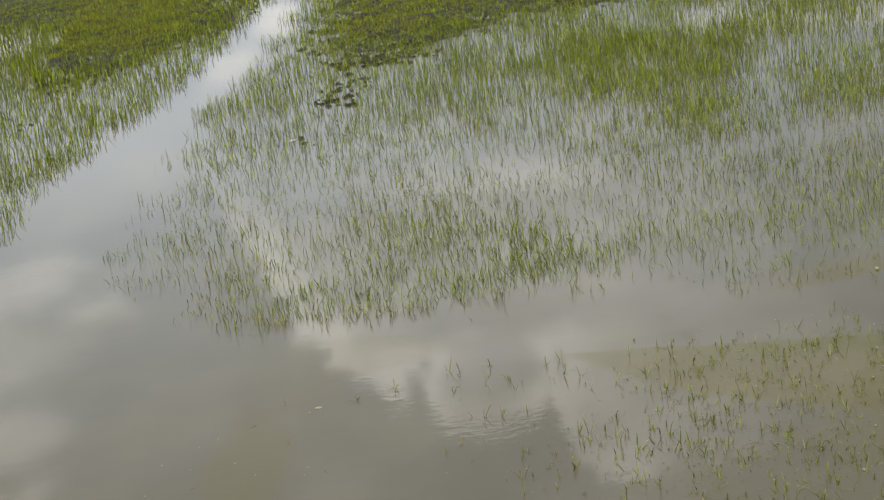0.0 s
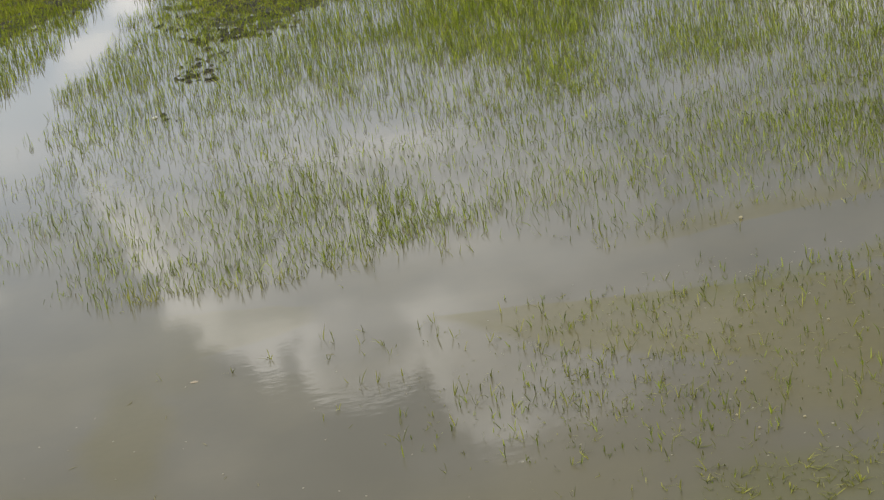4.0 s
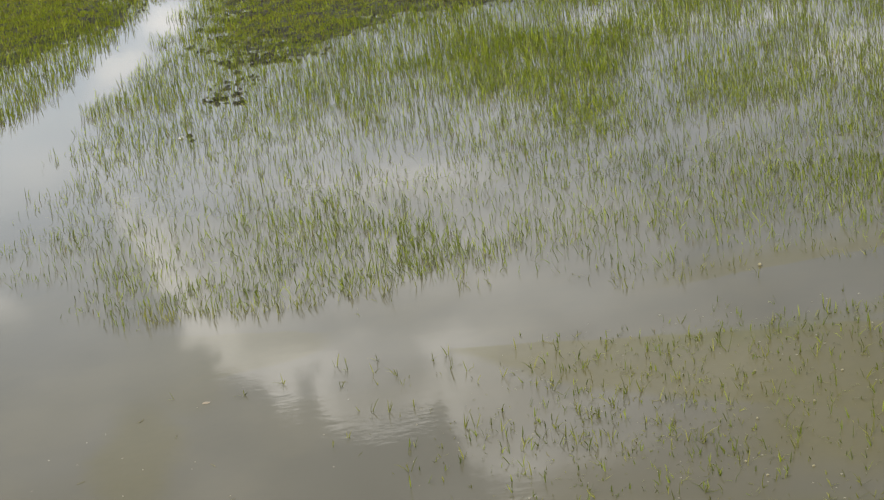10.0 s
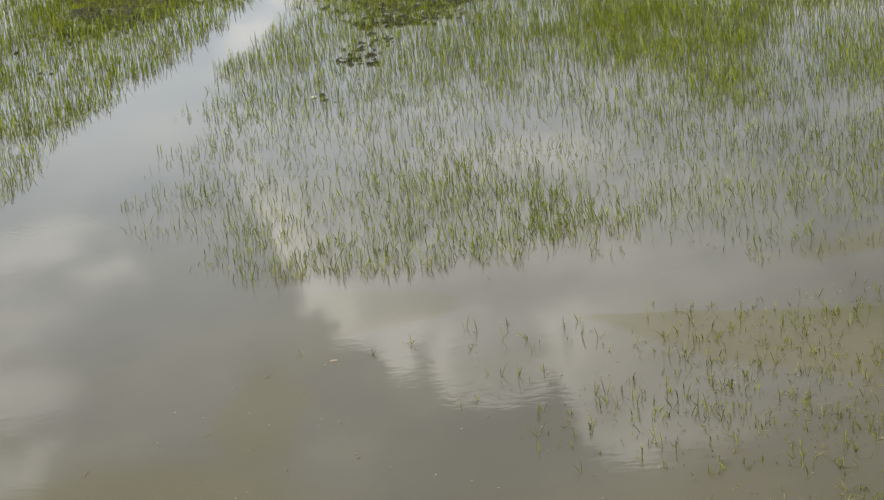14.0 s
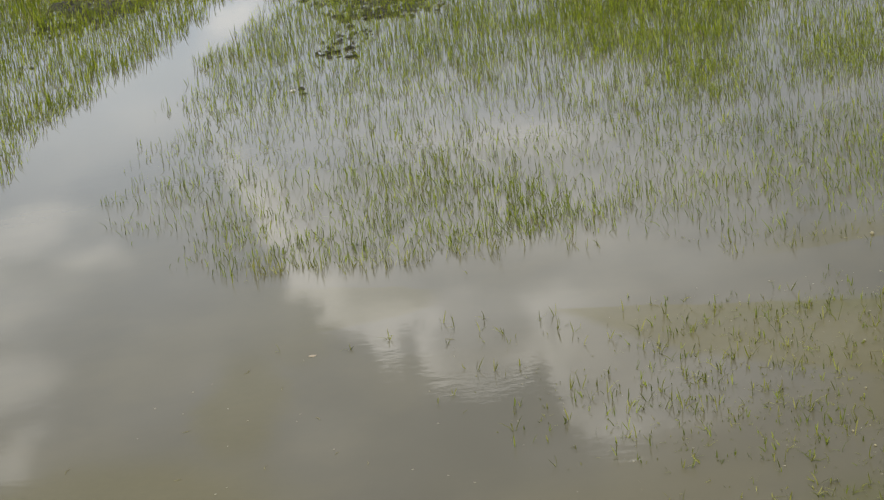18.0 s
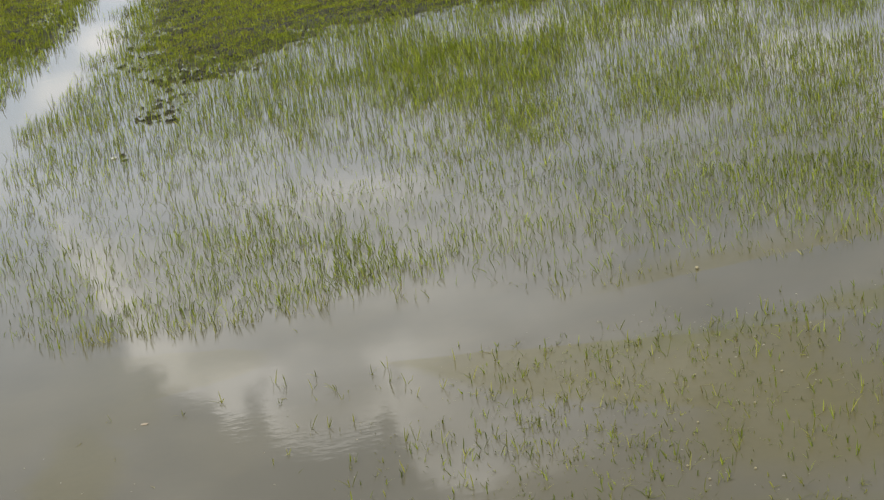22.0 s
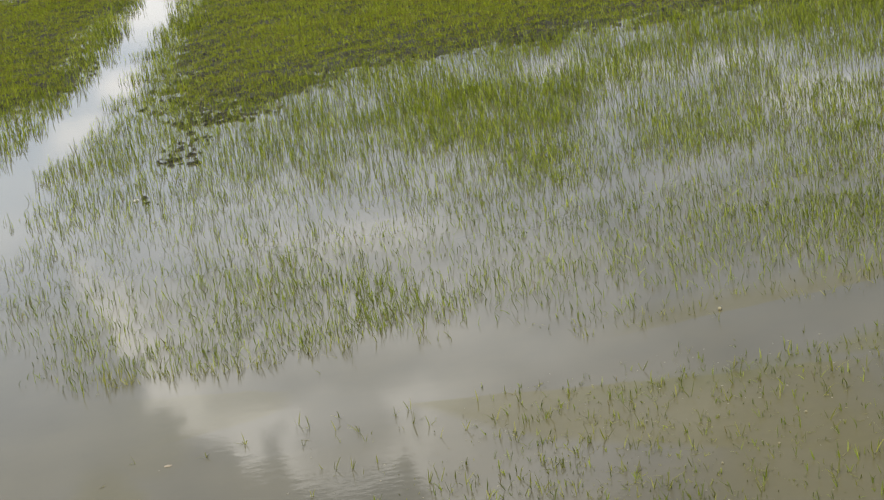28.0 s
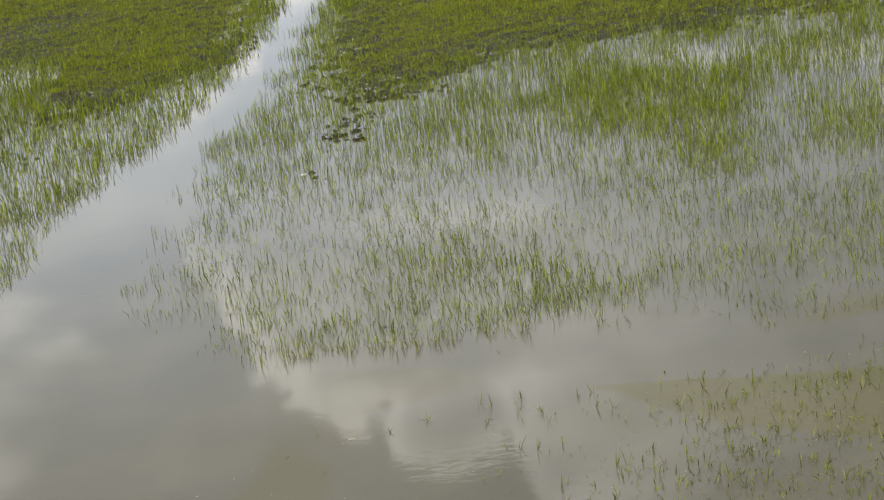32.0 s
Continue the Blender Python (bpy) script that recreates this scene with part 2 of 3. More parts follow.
def water_material():
    m, t, b, geo = material("murky_water", 0.03, 0.5)
    b.inputs["IOR"].default_value = 1.33
    p = geo.outputs["Position"]
    drift = vec(t, "MULTIPLY", vec(t, "SUBTRACT", noise_at(t, p, 2.2, 6.0, 0.62, "Color"), (0.5, 0.5, 0.5)), (0.36, 0.36, 0))
    q = vec(t, "ADD", p, drift)
    shoals = [(2.4, 12.15, 0.8, 0.85, 0.35, 0.8), (-1.59, 14.1, 0.22, 0.5, 0.4, 0.3), (3.14, 13.85, 0.5, 0.2, 0.2, 0.7),
              (-1.85, 12.98, 0.24, 0.95, 0.5, 0.6), (-2.51, 11.46, 1.0, 0.9, 0.35, 0.7), (0.76, 10.83, 1.5, 0.8, 0.5, 0.25), (-0.5, 20.75, 0.8, 0.5, 0.6, 0.4)]
    at = t.nodes.new("ShaderNodeSeparateXYZ")
    link(t, vec(t, "ADD", p, vec(t, "MULTIPLY", drift, (0.5, 0.5, 0))), at.inputs[0])
    x, y = at.outputs[0], at.outputs[1]
    # the main shoal: a wedge with a sharp far edge
    far = calc(t, "SUBTRACT", calc(t, "ADD", calc(t, "MULTIPLY", x, -0.2), 14.17), y)
    side = calc(t, "ADD", calc(t, "MULTIPLY", calc(t, "SUBTRACT", x, 0.05), 0.8), calc(t, "MULTIPLY", calc(t, "SUBTRACT", y, 14.05), 0.6))
    side = calc(t, "MINIMUM", side, calc(t, "ADD", calc(t, "MULTIPLY", calc(t, "SUBTRACT", x, 0.9), 0.55), calc(t, "MULTIPLY", calc(t, "SUBTRACT", y, 13.02), 0.83)))
    wedge = calc(t, "MULTIPLY", ramp(t, far, -0.01, 0.03), ramp(t, side, -0.04, 0.12))
    wedge = calc(t, "MULTIPLY", wedge, ramp(t, x, 3.1, 2.4))
    wedge = calc(t, "MULTIPLY", wedge, ramp(t, noise_at(t, p, 1.9, 4.0, 0.6), 0.36, 0.58, 0.8, 1.0))
    weed = most(t, [patch(t, q, 1.75, 10.7, 0.7, 0.4, 0.5), patch(t, q, 3.18, 13.88, 0.5, 0.25, 0.5), patch(t, q, 1.84, 13.73, 0.75, 0.18, 0.6)])
    # a lesser shoal before the tip of the stand
    top = calc(t, "SUBTRACT", calc(t, "ADD", calc(t, "MULTIPLY", x, -0.33), 14.6), y)
    foot = calc(t, "SUBTRACT", y, calc(t, "ADD", calc(t, "MULTIPLY", x, 0.45), 14.78))
    small = calc(t, "MULTIPLY", calc(t, "MULTIPLY", ramp(t, top, -0.01, 0.05), ramp(t, foot, -0.03, 0.06)), calc(t, "MULTIPLY", ramp(t, x, -2.3, -1.2, 0.0, 0.5), ramp(t, x, -0.62, -0.85)))
    # a sharp rim along the foot of the stand
    rim = calc(t, "SUBTRACT", y, calc(t, "ADD", calc(t, "MULTIPLY", x, 0.17), 14.53))
    rim = calc(t, "MULTIPLY", calc(t, "MULTIPLY", ramp(t, rim, -0.01, 0.03), ramp(t, rim, 0.75, 0.1)), calc(t, "MULTIPLY", ramp(t, x, 1.2, 2.0), 0.85))
    mask = most(t, [wedge, small, rim] + [calc(t, "MULTIPLY", patch(t, q, *s[:5]), s[5]) for s in shoals])
    silt = ramp(t, noise_at(t, p, 0.7, 5.0, 0.6), 0.35, 0.7)
    base = blend(t, silt, (0.094, 0.088, 0.062), (0.111, 0.102, 0.068))
    fine = noise_at(t, p, 14.0, 5.0, 0.65)
    bed = blend(t, fine, (0.092, 0.0835, 0.037), (0.122, 0.11, 0.052))
    tone = blend(t, calc(t, "MULTIPLY", weed, 0.4), blend(t, mask, base, bed), blend(t, fine, (0.072, 0.074, 0.018), (0.105, 0.105, 0.026)))
    link(t, tone, b.inputs["Base Color"])
    link(t, ramp(t, mask, 0.0, 1.0, 0.5, 0.28), b.inputs["Specular IOR Level"])
    ripple = noise_at(t, vec(t, "MULTIPLY", p, (11.0, 23.0, 1.0)), 1.0, 2.5, 0.5)
    breeze = ramp(t, noise_at(t, vec(t, "MULTIPLY", p, (0.8, 1.6, 1.0)), 1.0, 3.0, 0.6), 0.42, 0.7, 0.35, 2.0)
    # the open water is more ruffled than the shelter of the stand
    breeze = calc(t, "MULTIPLY", breeze, ramp(t, y, 14.4, 12.9, 0.75, 1.6))
    raise_by(t, b, calc(t, "MULTIPLY", ripple, breeze), 0.00014)
    return m


def mud_material():
    m, t, b, geo = material("wet_mud", 0.7, 0.3)
    p = geo.outputs["Position"]
    coarse, fine = noise_at(t, p, 1.6, 5.0), noise_at(t, p, 26.0, 5.0, 0.65)
    c = blend(t, coarse, (0.019, 0.0195, 0.014), (0.045, 0.044, 0.03))
    link(t, blend(t, ramp(t, fine, 0.5, 0.75), c, (0.115, 0.112, 0.085)), b.inputs["Base Color"])
    link(t, ramp(t, fine, 0.3, 0.7, 0.4, 0.85), b.inputs["Roughness"])
    raise_by(t, b, fine, 0.05)
    return m


def leaf_material(name, dark, mid, light, joined=True, dry=0.0):
    m, t, b, geo = material(name, 0.45, 0.26)
    if joined:
        pick = geo.outputs["Random Per Island"]
    else:
        pick = t.nodes.new("ShaderNodeObjectInfo").outputs["Random"]
    p = geo.outputs["Position"]
    area = noise_at(t, p, 0.8, 4.0)
    c = blend(t, ramp(t, pick, 0.12, 0.7), dark, mid)
    c = blend(t, ramp(t, pick, 0.65, 1.0), c, light)
    c = blend(t, ramp(t, area, 0.45, 0.75, 0.0, 0.16), c, light)
    if dry:  # withered leaves among the green
        c = blend(t, ramp(t, calc(t, "FRACT", calc(t, "MULTIPLY", pick, 37.0)), dry + 0.02, dry), c, (0.17, 0.125, 0.05))
    streak = noise_at(t, p, 90.0, 2.0)
    c = blend(t, ramp(t, streak, 0.3, 0.8, 0.0, 0.35), c, mid)
    link(t, c, b.inputs["Base Color"])
    b.inputs["Subsurface Weight"].default_value = 0.0
    glow = t.nodes.new("ShaderNodeBsdfTranslucent")
    link(t, c, glow.inputs["Color"])
    mix = t.nodes.new("ShaderNodeMixShader")
    mix.inputs[0].default_value = 0.38
    end = t.nodes["Material Output"]
    link(t, b.outputs[0], mix.inputs[1])
    link(t, glow.outputs[0], mix.inputs[2])
    link(t, mix.outputs[0], end.inputs["Surface"])
    return m


def plain_material(name, a, c, scale, rough):
    m, t, b, geo = material(name, rough, 0.3)
    n = noise_at(t, geo.outputs["Position"], scale, 4.0)
    link(t, blend(t, n, a, c), b.inputs["Base Color"])
    raise_by(t, b, n, 0.004)
    return m


WATER = water_material()
MUD = mud_material()
RICE = leaf_material("rice_leaf", (0.072, 0.09, 0.014), (0.176, 0.23, 0.011), (0.37, 0.425, 0.042), True, 0.03)
RICE_SINGLE = leaf_material("rice_leaf_single", (0.085, 0.095, 0.02), (0.22, 0.235, 0.025), (0.36, 0.355, 0.07), False)
RICE_BITS = leaf_material("rice_leaf_bits", (0.12, 0.12, 0.03), (0.19, 0.195, 0.04), (0.33, 0.32, 0.11))
GRASS = leaf_material("field_grass", (0.095, 0.12, 0.013), (0.23, 0.285, 0.013), (0.4, 0.45, 0.038), True, 0.16)
STRAW = plain_material("pale_straw", (0.24, 0.20, 0.14), (0.38, 0.32, 0.24), 60.0, 0.7)
DEAD = plain_material("dead_leaf", (0.13, 0.12, 0.05), (0.24, 0.22, 0.11), 30.0, 0.7)
BLEACHED = plain_material("bleached_shell", (0.5, 0.49, 0.44), (0.68, 0.67, 0.62), 60.0, 0.5)
HUSK = plain_material("pale_husk", (0.2, 0.185, 0.13), (0.34, 0.32, 0.24), 80.0, 0.6)
SHELL = plain_material("yellow_shell", (0.17, 0.15, 0.08), (0.34, 0.31, 0.2), 40.0, 0.5)


# ---------------------------------------------------------------- lie of the field
rng = np.random.default_rng(7)
LATTICE = rng.random((256, 256))


def value_noise(x, y):
    xi, yi = np.floor(x).astype(int), np.floor(y).astype(int)
    fx, fy = x - xi, y - yi
    fx, fy = fx * fx * (3 - 2 * fx), fy * fy * (3 - 2 * fy)
    a, b = LATTICE[xi & 255, yi & 255], LATTICE[(xi + 1) & 255, yi & 255]
    c, d = LATTICE[xi & 255, (yi + 1) & 255], LATTICE[(xi + 1) & 255, (yi + 1) & 255]
    return (a + (b - a) * fx) * (1 - fy) + (c + (d - c) * fx) * fy


def fbm(x, y, scale, octaves=4):
    total, amount, norm = 0, 1.0, 0
    for k in range(octaves):
        total = total + amount * value_noise(x * scale * 2**k + 17.3 * k, y * scale * 2**k + 5.1 * k)
        norm += amount
        amount *= 0.5
    return total / norm - 0.5


def right_bank(y):  # the stand's border along the open channel
    return np.interp(y, [15.45, 16.1, 16.72, 17.31, 18.06, 21.05, 22.58, 23.67, 24.75, 26.48, 29.5, 32.98, 40.86],
                     [-1.88, -2.39, -2.76, -3, -3.07, -2.93, -2.8, -2.63, -2.48, -2.38, -2.17, -1.88, -1.27])


def left_bank(y):
    return np.interp(y, [12.95, 17.14, 18.51, 19.97, 21.06, 22.14, 23.28, 24.66, 26.35, 30.13, 35.29, 41.26],
                     [-4.7, -4.31, -4.27, -4.16, -3.91, -3.65, -3.28, -3.06, -2.83, -2.62, -2.32, -1.89])


def stand_foot(x):  # the stand's near border
    return np.interp(x, [-1.98, -1.56, -1.15, -0.73, -0.02, 0.57, 1.44, 2.2, 2.93, 3.57, 5.47], [15.58, 15.32, 15.27, 15.31, 15.33, 15.23, 15, 15.05, 14.95, 15.06, 15.05])


def mud_right(x, y):
    """Metres inside the mud flat beyond the stand; negative outside."""
    foot = np.interp(x, [-2.07, -1.82, -0.94, -0.67, -0.41, 0.1, 0.6, 1.19, 1.72, 2.09, 2.43, 3.43, 4.15, 5.68, 8.08],
                     [25.01, 24.29, 23.75, 24.35, 24.65, 24.95, 24.99, 25, 25.07, 24.72, 25.25, 24.92, 24.99, 24.5, 23.8])
    edge = np.interp(y, [23.71, 25.77, 27.84, 30.84, 34.76, 40.53], [-1.91, -1.93, -1.93, -1.72, -1.36, -0.75])
    return np.minimum((y - foot) * 0.5, x - edge)


def mud_left(x, y):
    foot = np.interp(x, [-10.11, -6.32, -5.14, -5.1, -4.29, -3.58, -2.96, -2.63], [30.04, 28.34, 27.74, 24.91, 24.92, 25.92, 26.61, 28.67])
    pond = np.maximum(1 - np.hypot((x + 4.50) / 0.7, (y - 34.98) / 1.3), -1)
    return np.minimum(np.minimum((y - foot) * 0.5, left_bank(y) - np.interp(y, [24, 27], [0.22, 0.38]) - x), -pond)


def ground_height(x, y):
    inside = np.maximum(mud_right(x, y), mud_left(x, y))
    lumps = fbm(x, y, 1.1, 3) * 0.05 + fbm(x, y, 3.2, 2) * 0.04 + fbm(x, y, 9.0, 2) * 0.07
    return np.clip(inside / 0.7, -1.6, 1) * 0.038 - 0.004 + lumps * np.clip(inside * 2 + 0.8, 0.1, 1)


def mesh_object(name, verts, faces, mat, parent=None, smooth=False):
    me = bpy.data.meshes.new(name)
    verts, faces = np.asarray(verts, np.float32), np.asarray(faces, np.int32)
    me.vertices.add(len(verts))
    me.vertices.foreach_set("co", verts.ravel())
    n = faces.shape[1]
    me.loops.add(faces.size)
    me.loops.foreach_set("vertex_index", faces.ravel())
    me.polygons.add(len(faces))
    me.polygons.foreach_set("loop_start", np.arange(0, faces.size, n, dtype=np.int32))
    me.polygons.foreach_set("use_smooth", np.full(len(faces), smooth))
    me.update(calc_edges=True)
    me.materials.append(mat)
    ob = new(name, me)
    ob.parent = parent
    return ob


def grid_sheet(xs, ys, height):
    gx, gy = np.meshgrid(xs, ys)
    verts = np.stack([gx, gy, height(gx, gy)], -1).reshape(-1, 3)
    w = len(xs)
    k = (np.arange(len(ys) - 1)[:, None] * w + np.arange(w - 1)[None]).ravel()
    return verts, np.stack([k, k + 1, k + 1 + w, k + w], -1)


# one sheet of mud under the water, fine where it comes to the surface
xs = np.concatenate([[-2500, -400, -80, -20, -12, -9, -8], np.arange(-7.6, 7.8, 0.045), [9, 12, 20, 80, 400, 2500]])
ys = np.concatenate([[-2500, -400, -80, -20, 0, 6], np.arange(9, 22, 0.5), np.arange(22.6, 39.0, 0.05), [41, 44, 50, 80, 400, 2500]])
tagged(mesh_object("ground", *grid_sheet(xs, ys, ground_height), MUD, smooth=True),
       "wet dark mud of the paddy field, lumpy and half flooded", "ground", kind="structure")


def still(x, y):
    return np.zeros_like(x)


tagged(mesh_object("water", *grid_sheet(np.linspace(-60, 60, 9), np.linspace(-30, 90, 9), still), WATER),
       "shallow murky flood water mirroring a cloudy sky", "water", kind="structure")


# ---------------------------------------------------------------- plants
def blades(x, y, z, height, lean, spread, width, per, seed, calm=1.0, steps=((0.0, 0.55), (0.38, 1.0), (0.72, 0.75))):
    """Vertices and faces of tufts of tapering, bending leaves at the given places."""
    r = np.random.default_rng(seed)
    n = len(x)
    k = np.repeat(np.arange(n), per)
    m = len(k)
    turn = r.random(m) * 2 * np.pi
    tilt = np.abs(r.normal(lean, spread, m))
    bend = r.normal(0.12, 0.32, m) * calm
    size = height[k] * (0.65 + 0.5 * r.random(m))
    # all the leaves of a tuft lean a little the same way
    own = (r.normal(0, 0.13, (n, 2)).T * calm).T[k]
    side = turn + np.pi / 2 + r.normal(0, 0.6, m)
    w = width * (0.7 + 0.6 * r.random(m))
    rows = []
    for s, wide in steps:
        a = tilt + bend * s
        reach = size * s * np.sin(a)
        cx = x[k] + np.cos(turn) * reach + own[:, 0] * size * s
        cy = y[k] + np.sin(turn) * reach + own[:, 1] * size * s
        cz = z[k] - 0.012 + size * s * np.cos(a)
        dx, dy = np.cos(side) * w * wide / 2, np.sin(side) * w * wide / 2
        rows += [np.stack([cx - dx, cy - dy, cz], -1), np.stack([cx + dx, cy + dy, cz], -1)]
    a = tilt + bend
    reach = size * np.sin(a)
    rows.append(np.stack([x[k] + np.cos(turn) * reach + own[:, 0] * size, y[k] + np.sin(turn) * reach + own[:, 1] * size, z[k] - 0.012 + size * np.cos(a)], -1))
    verts = np.stack(rows, 1).reshape(-1, 3)
    top = 2 * len(steps)
    base = np.arange(m)[:, None] * (top + 1)
    pairs = [q for i in range(0, top - 2, 2) for q in ((i, i + 1, i + 3), (i, i + 3, i + 2))] + [(top - 2, top - 1, top)]
    tris = np.concatenate([base + np.array(t) for t in pairs])
    return verts, tris


def scatter(x0, x1, y0, y1, most_per_m2, density, seed):
    r = np.random.default_rng(seed)
    n = int((x1 - x0) * (y1 - y0) * most_per_m2)
    x, y = r.uniform(x0, x1, n), r.uniform(y0, y1, n)
    keep = r.random(n) * most_per_m2 < density(x, y)
    return x[keep], y[keep]


def bump(x, y, cx, cy, rx, ry):
    return np.exp(-(((x - cx) / rx) ** 2 + ((y - cy) / ry) ** 2))


def clumps(x, y):
    return np.clip(1 + 1.9 * fbm(x, y, 1.7, 4), 0.35, 2.2) * np.clip(1 + 1.2 * fbm(x, y, 5.5, 2), 0.45, 1.7)


NEAR_CLUMPS = [  # x, y, half widths, plants more per square metre
    (-0.92, 16.12, 0.7, 0.5, 260), (0.0, 16.3, 0.5, 0.6, 190), (-0.6, 16.9, 0.8, 0.5, 110), (-1.95, 16.1, 0.4, 0.7, 170), (-0.9, 17.0, 0.5, 0.7, 170),
    (-0.14, 16.72, 0.17, 0.35, 480), (0.04, 16.06, 0.2, 0.25, 420), (-0.31, 16.06, 0.4, 0.4, 170), (-1.31, 17.35, 0.5, 0.5, 160), (3.42, 16.67, 1.3, 0.7, 380),
    (4.67, 17.04, 1.5, 2.0, 420), (2.9, 17.2, 1.0, 0.6, 110), (-1.6, 15.7, 0.5, 0.4, 120),
]
FAR_CLUMPS = [  # x, y, half widths, plants more per square metre
    (0.24, 22.49, 1.3, 1.2, 90), (1.25, 21.33, 0.8, 1.5, 560), (1.4, 19.52, 0.35, 0.75, 620), (0.72, 21.62, 0.5, 0.8, 220), (1.52, 22.8, 1.1, 0.9, 300),
    (2.48, 19.45, 0.6, 0.35, 650), (4.38, 23.58, 2.0, 0.8, 600), (2.96, 20.24, 1.0, 0.7, 350), (3.7, 19.0, 1.2, 1.5, 220),
]


def stand_density(x, y):
    inside = np.minimum((x - right_bank(y)) / np.interp(y, [17, 23], [0.6, 0.25]), (y - stand_foot(x)) / 0.28)
    edge = np.clip(inside + 0.5 + 2.5 * fbm(x, y, 3.0, 2), 0, 1)
    d = np.full_like(x, 330.0)
    d *= 1 + 1.25 * np.clip((y - 18.5) / 3.5, 0, 1)
    for cx, cy, rx, ry, more in NEAR_CLUMPS + FAR_CLUMPS:
        d += 1.4 * more * bump(x, y, cx, cy, rx, ry)
    for cx, cy, rx, ry, less in ((-1.81, 22.64, 0.9, 2.2, 0.35), (-0.53, 23.79, 1.2, 0.8, 0.3), (2.18, 18.58, 0.9, 0.3, 0.6), (-0.54, 19.15, 0.9, 0.7, 0.35), (1.92, 23.62, 0.35, 0.6, 0.75), (3.18, 21.97, 1.4, 0.6, 0.3), (1.26, 15.64, 1.2, 0.35, 0.5), (-2.6, 16.8, 0.3, 0.7, 0.4), (-2.2, 20.0, 0.8, 1.6, 0.3), (0.9, 15.5, 0.8, 0.25, 0.4), (2.15, 20.24, 0.28, 1.4, 0.55), (0.25, 20.4, 0.5, 0.6, 0.3)):
        d *= 1 - less * bump(x, y, cx, cy, rx, ry)
    d += 420 * np.clip((y - 25) / 2, 0, 1) * np.clip(1 - (x - right_bank(y)) / 0.6, 0, 1)
    dry = np.clip(1 - mud_right(x, y) / 0.3, 0, 1)
    return d * edge * clumps(x, y) * dry


def at_foot(x, y):
    """The stand's outermost plants, which stand apart from one another."""
    return (y < stand_foot(x) + 0.2) & (x > -2.1) & (x < 3.2)


def inner_density(x, y):
    return stand_density(x, y) * ~at_foot(x, y)


def left_density(x, y):
    edge = np.clip((left_bank(y - 0.03 * (y - 10)) - x) / 0.2 + 0.1 + 2.0 * fbm(x, y, 3.0, 2), 0, 1)
    return (560 + 420 * bump(x, y, -5.6, 26.4, 0.9, 1.2)) * edge * clumps(x, y) * np.clip(1 - mud_left(x, y) / 0.3, 0, 1)


def flat_density(x, y):
    inside = np.maximum(mud_right(x, y), mud_left(x, y))
    off_channel = np.clip(np.where(x < 0.5 * (left_bank(y) + right_bank(y)), left_bank(y - 0.6) - 0.05 - x, x - right_bank(y) - 0.2) / 0.15, 0, 1)
    return 3400 * off_channel * np.clip(inside / 0.6 + 0.42 + 1.5 * fbm(x, y, 4.5, 3), 0, 1) * np.clip(0.85 + 1.5 * fbm(x, y, 6.0, 3), 0.35, 1) * np.clip(0.95 + 1.2 * fbm(x, y, 1.3, 2), 0.55, 1) * (1 - 0.45 * bump(x, y, -1.35, 24.3, 0.8, 0.8)) * (1 - 0.65 * bump(x, y, -6.15, 30.13, 1.4, 1.8)) * (1 - 0.8 * bump(x, y, -4.6, 25.3, 0.75, 0.8)) * (1 - 0.5 * bump(x, y, 1.86, 25.2, 0.6, 0.4))


def stand(name, box, dense, density, tall, per, width, mat, label, seed, on_mud=False):
    x, y = scatter(*box, dense, density, seed)
    r = np.random.default_rng(seed + 1)
    z = np.maximum(ground_height(x, y), 0) if on_mud else np.zeros_like(x)
    h = tall * (0.55 + 0.75 * r.random(len(x))) * (1 + 0.5 * fbm(x, y, 0.8, 3)) * (1 if on_mud else np.interp(y, [15, 18.5, 22], [0.95, 0.88, 1.2]))
    if on_mud:
        h *= 0.75 + 0.5 * np.clip(np.maximum(mud_right(x, y), mud_left(x, y)) / 1.5, 0, 1)
        tris = blades(x, y, z, h, 0.16, 0.2, width, per, seed + 2, 1.0, ((0.0, 0.8), (0.5, 1.0)))
    else:
        tris = blades(x, y, z, h, 0.08, np.interp(y, [16, 22], [0.14, 0.09]), width, per, seed + 2, np.interp(y, [16, 23], [1.25, 0.75]))
    return tagged(mesh_object(name, *tris, mat), label, "rice plants" if not on_mud else "grass", kind="stuff")


stand("rice_stand", (-3.4, 7.0, 14.4, 33.5), 2800, inner_density, 0.10, 1, 0.005, RICE,
      "young green rice seedlings standing in shallow water", 11)
stand("rice_stand", (-7.4, -2.0, 13.0, 38.0), 1800, left_density, 0.11, 1, 0.0068, RICE,
      "thick green rice seedlings along the open channel", 21)
stand("short_grass", (-2.3, 6.8, 22.6, 35.5), 3400, flat_density, 0.06, 2, 0.005, GRASS,
      "short dense green grass growing on dark wet mud", 31, True)
stand("short_grass", (-7.4, -2.0, 24.3, 38.5), 3400, flat_density, 0.06, 2, 0.005, GRASS,
      "short dense green grass on mud beside the channel", 41, True)

r = random.Random(5)


# the outermost plants of the stand, one by one
def rice_plant(seed):
    q = random.Random(seed)
    ob = new("rice_plant")
    a = np.zeros(1)
    for i in range(q.choice((1, 1, 2, 2, 3))):
        v, f = blades(a + q.uniform(-0.008, 0.008), a + q.uniform(-0.008, 0.008), a, a + q.uniform(0.06, 0.12), 0.08, 0.13, 0.0048, 1, seed * 10 + i, 1.5)
        mesh_object("leaf_blade", v, f, RICE_SINGLE, ob)
    return tagged(ob, "thin wavy rice plant at the edge of the flooded stand", "rice plant", "rice plants at the stand's foot")


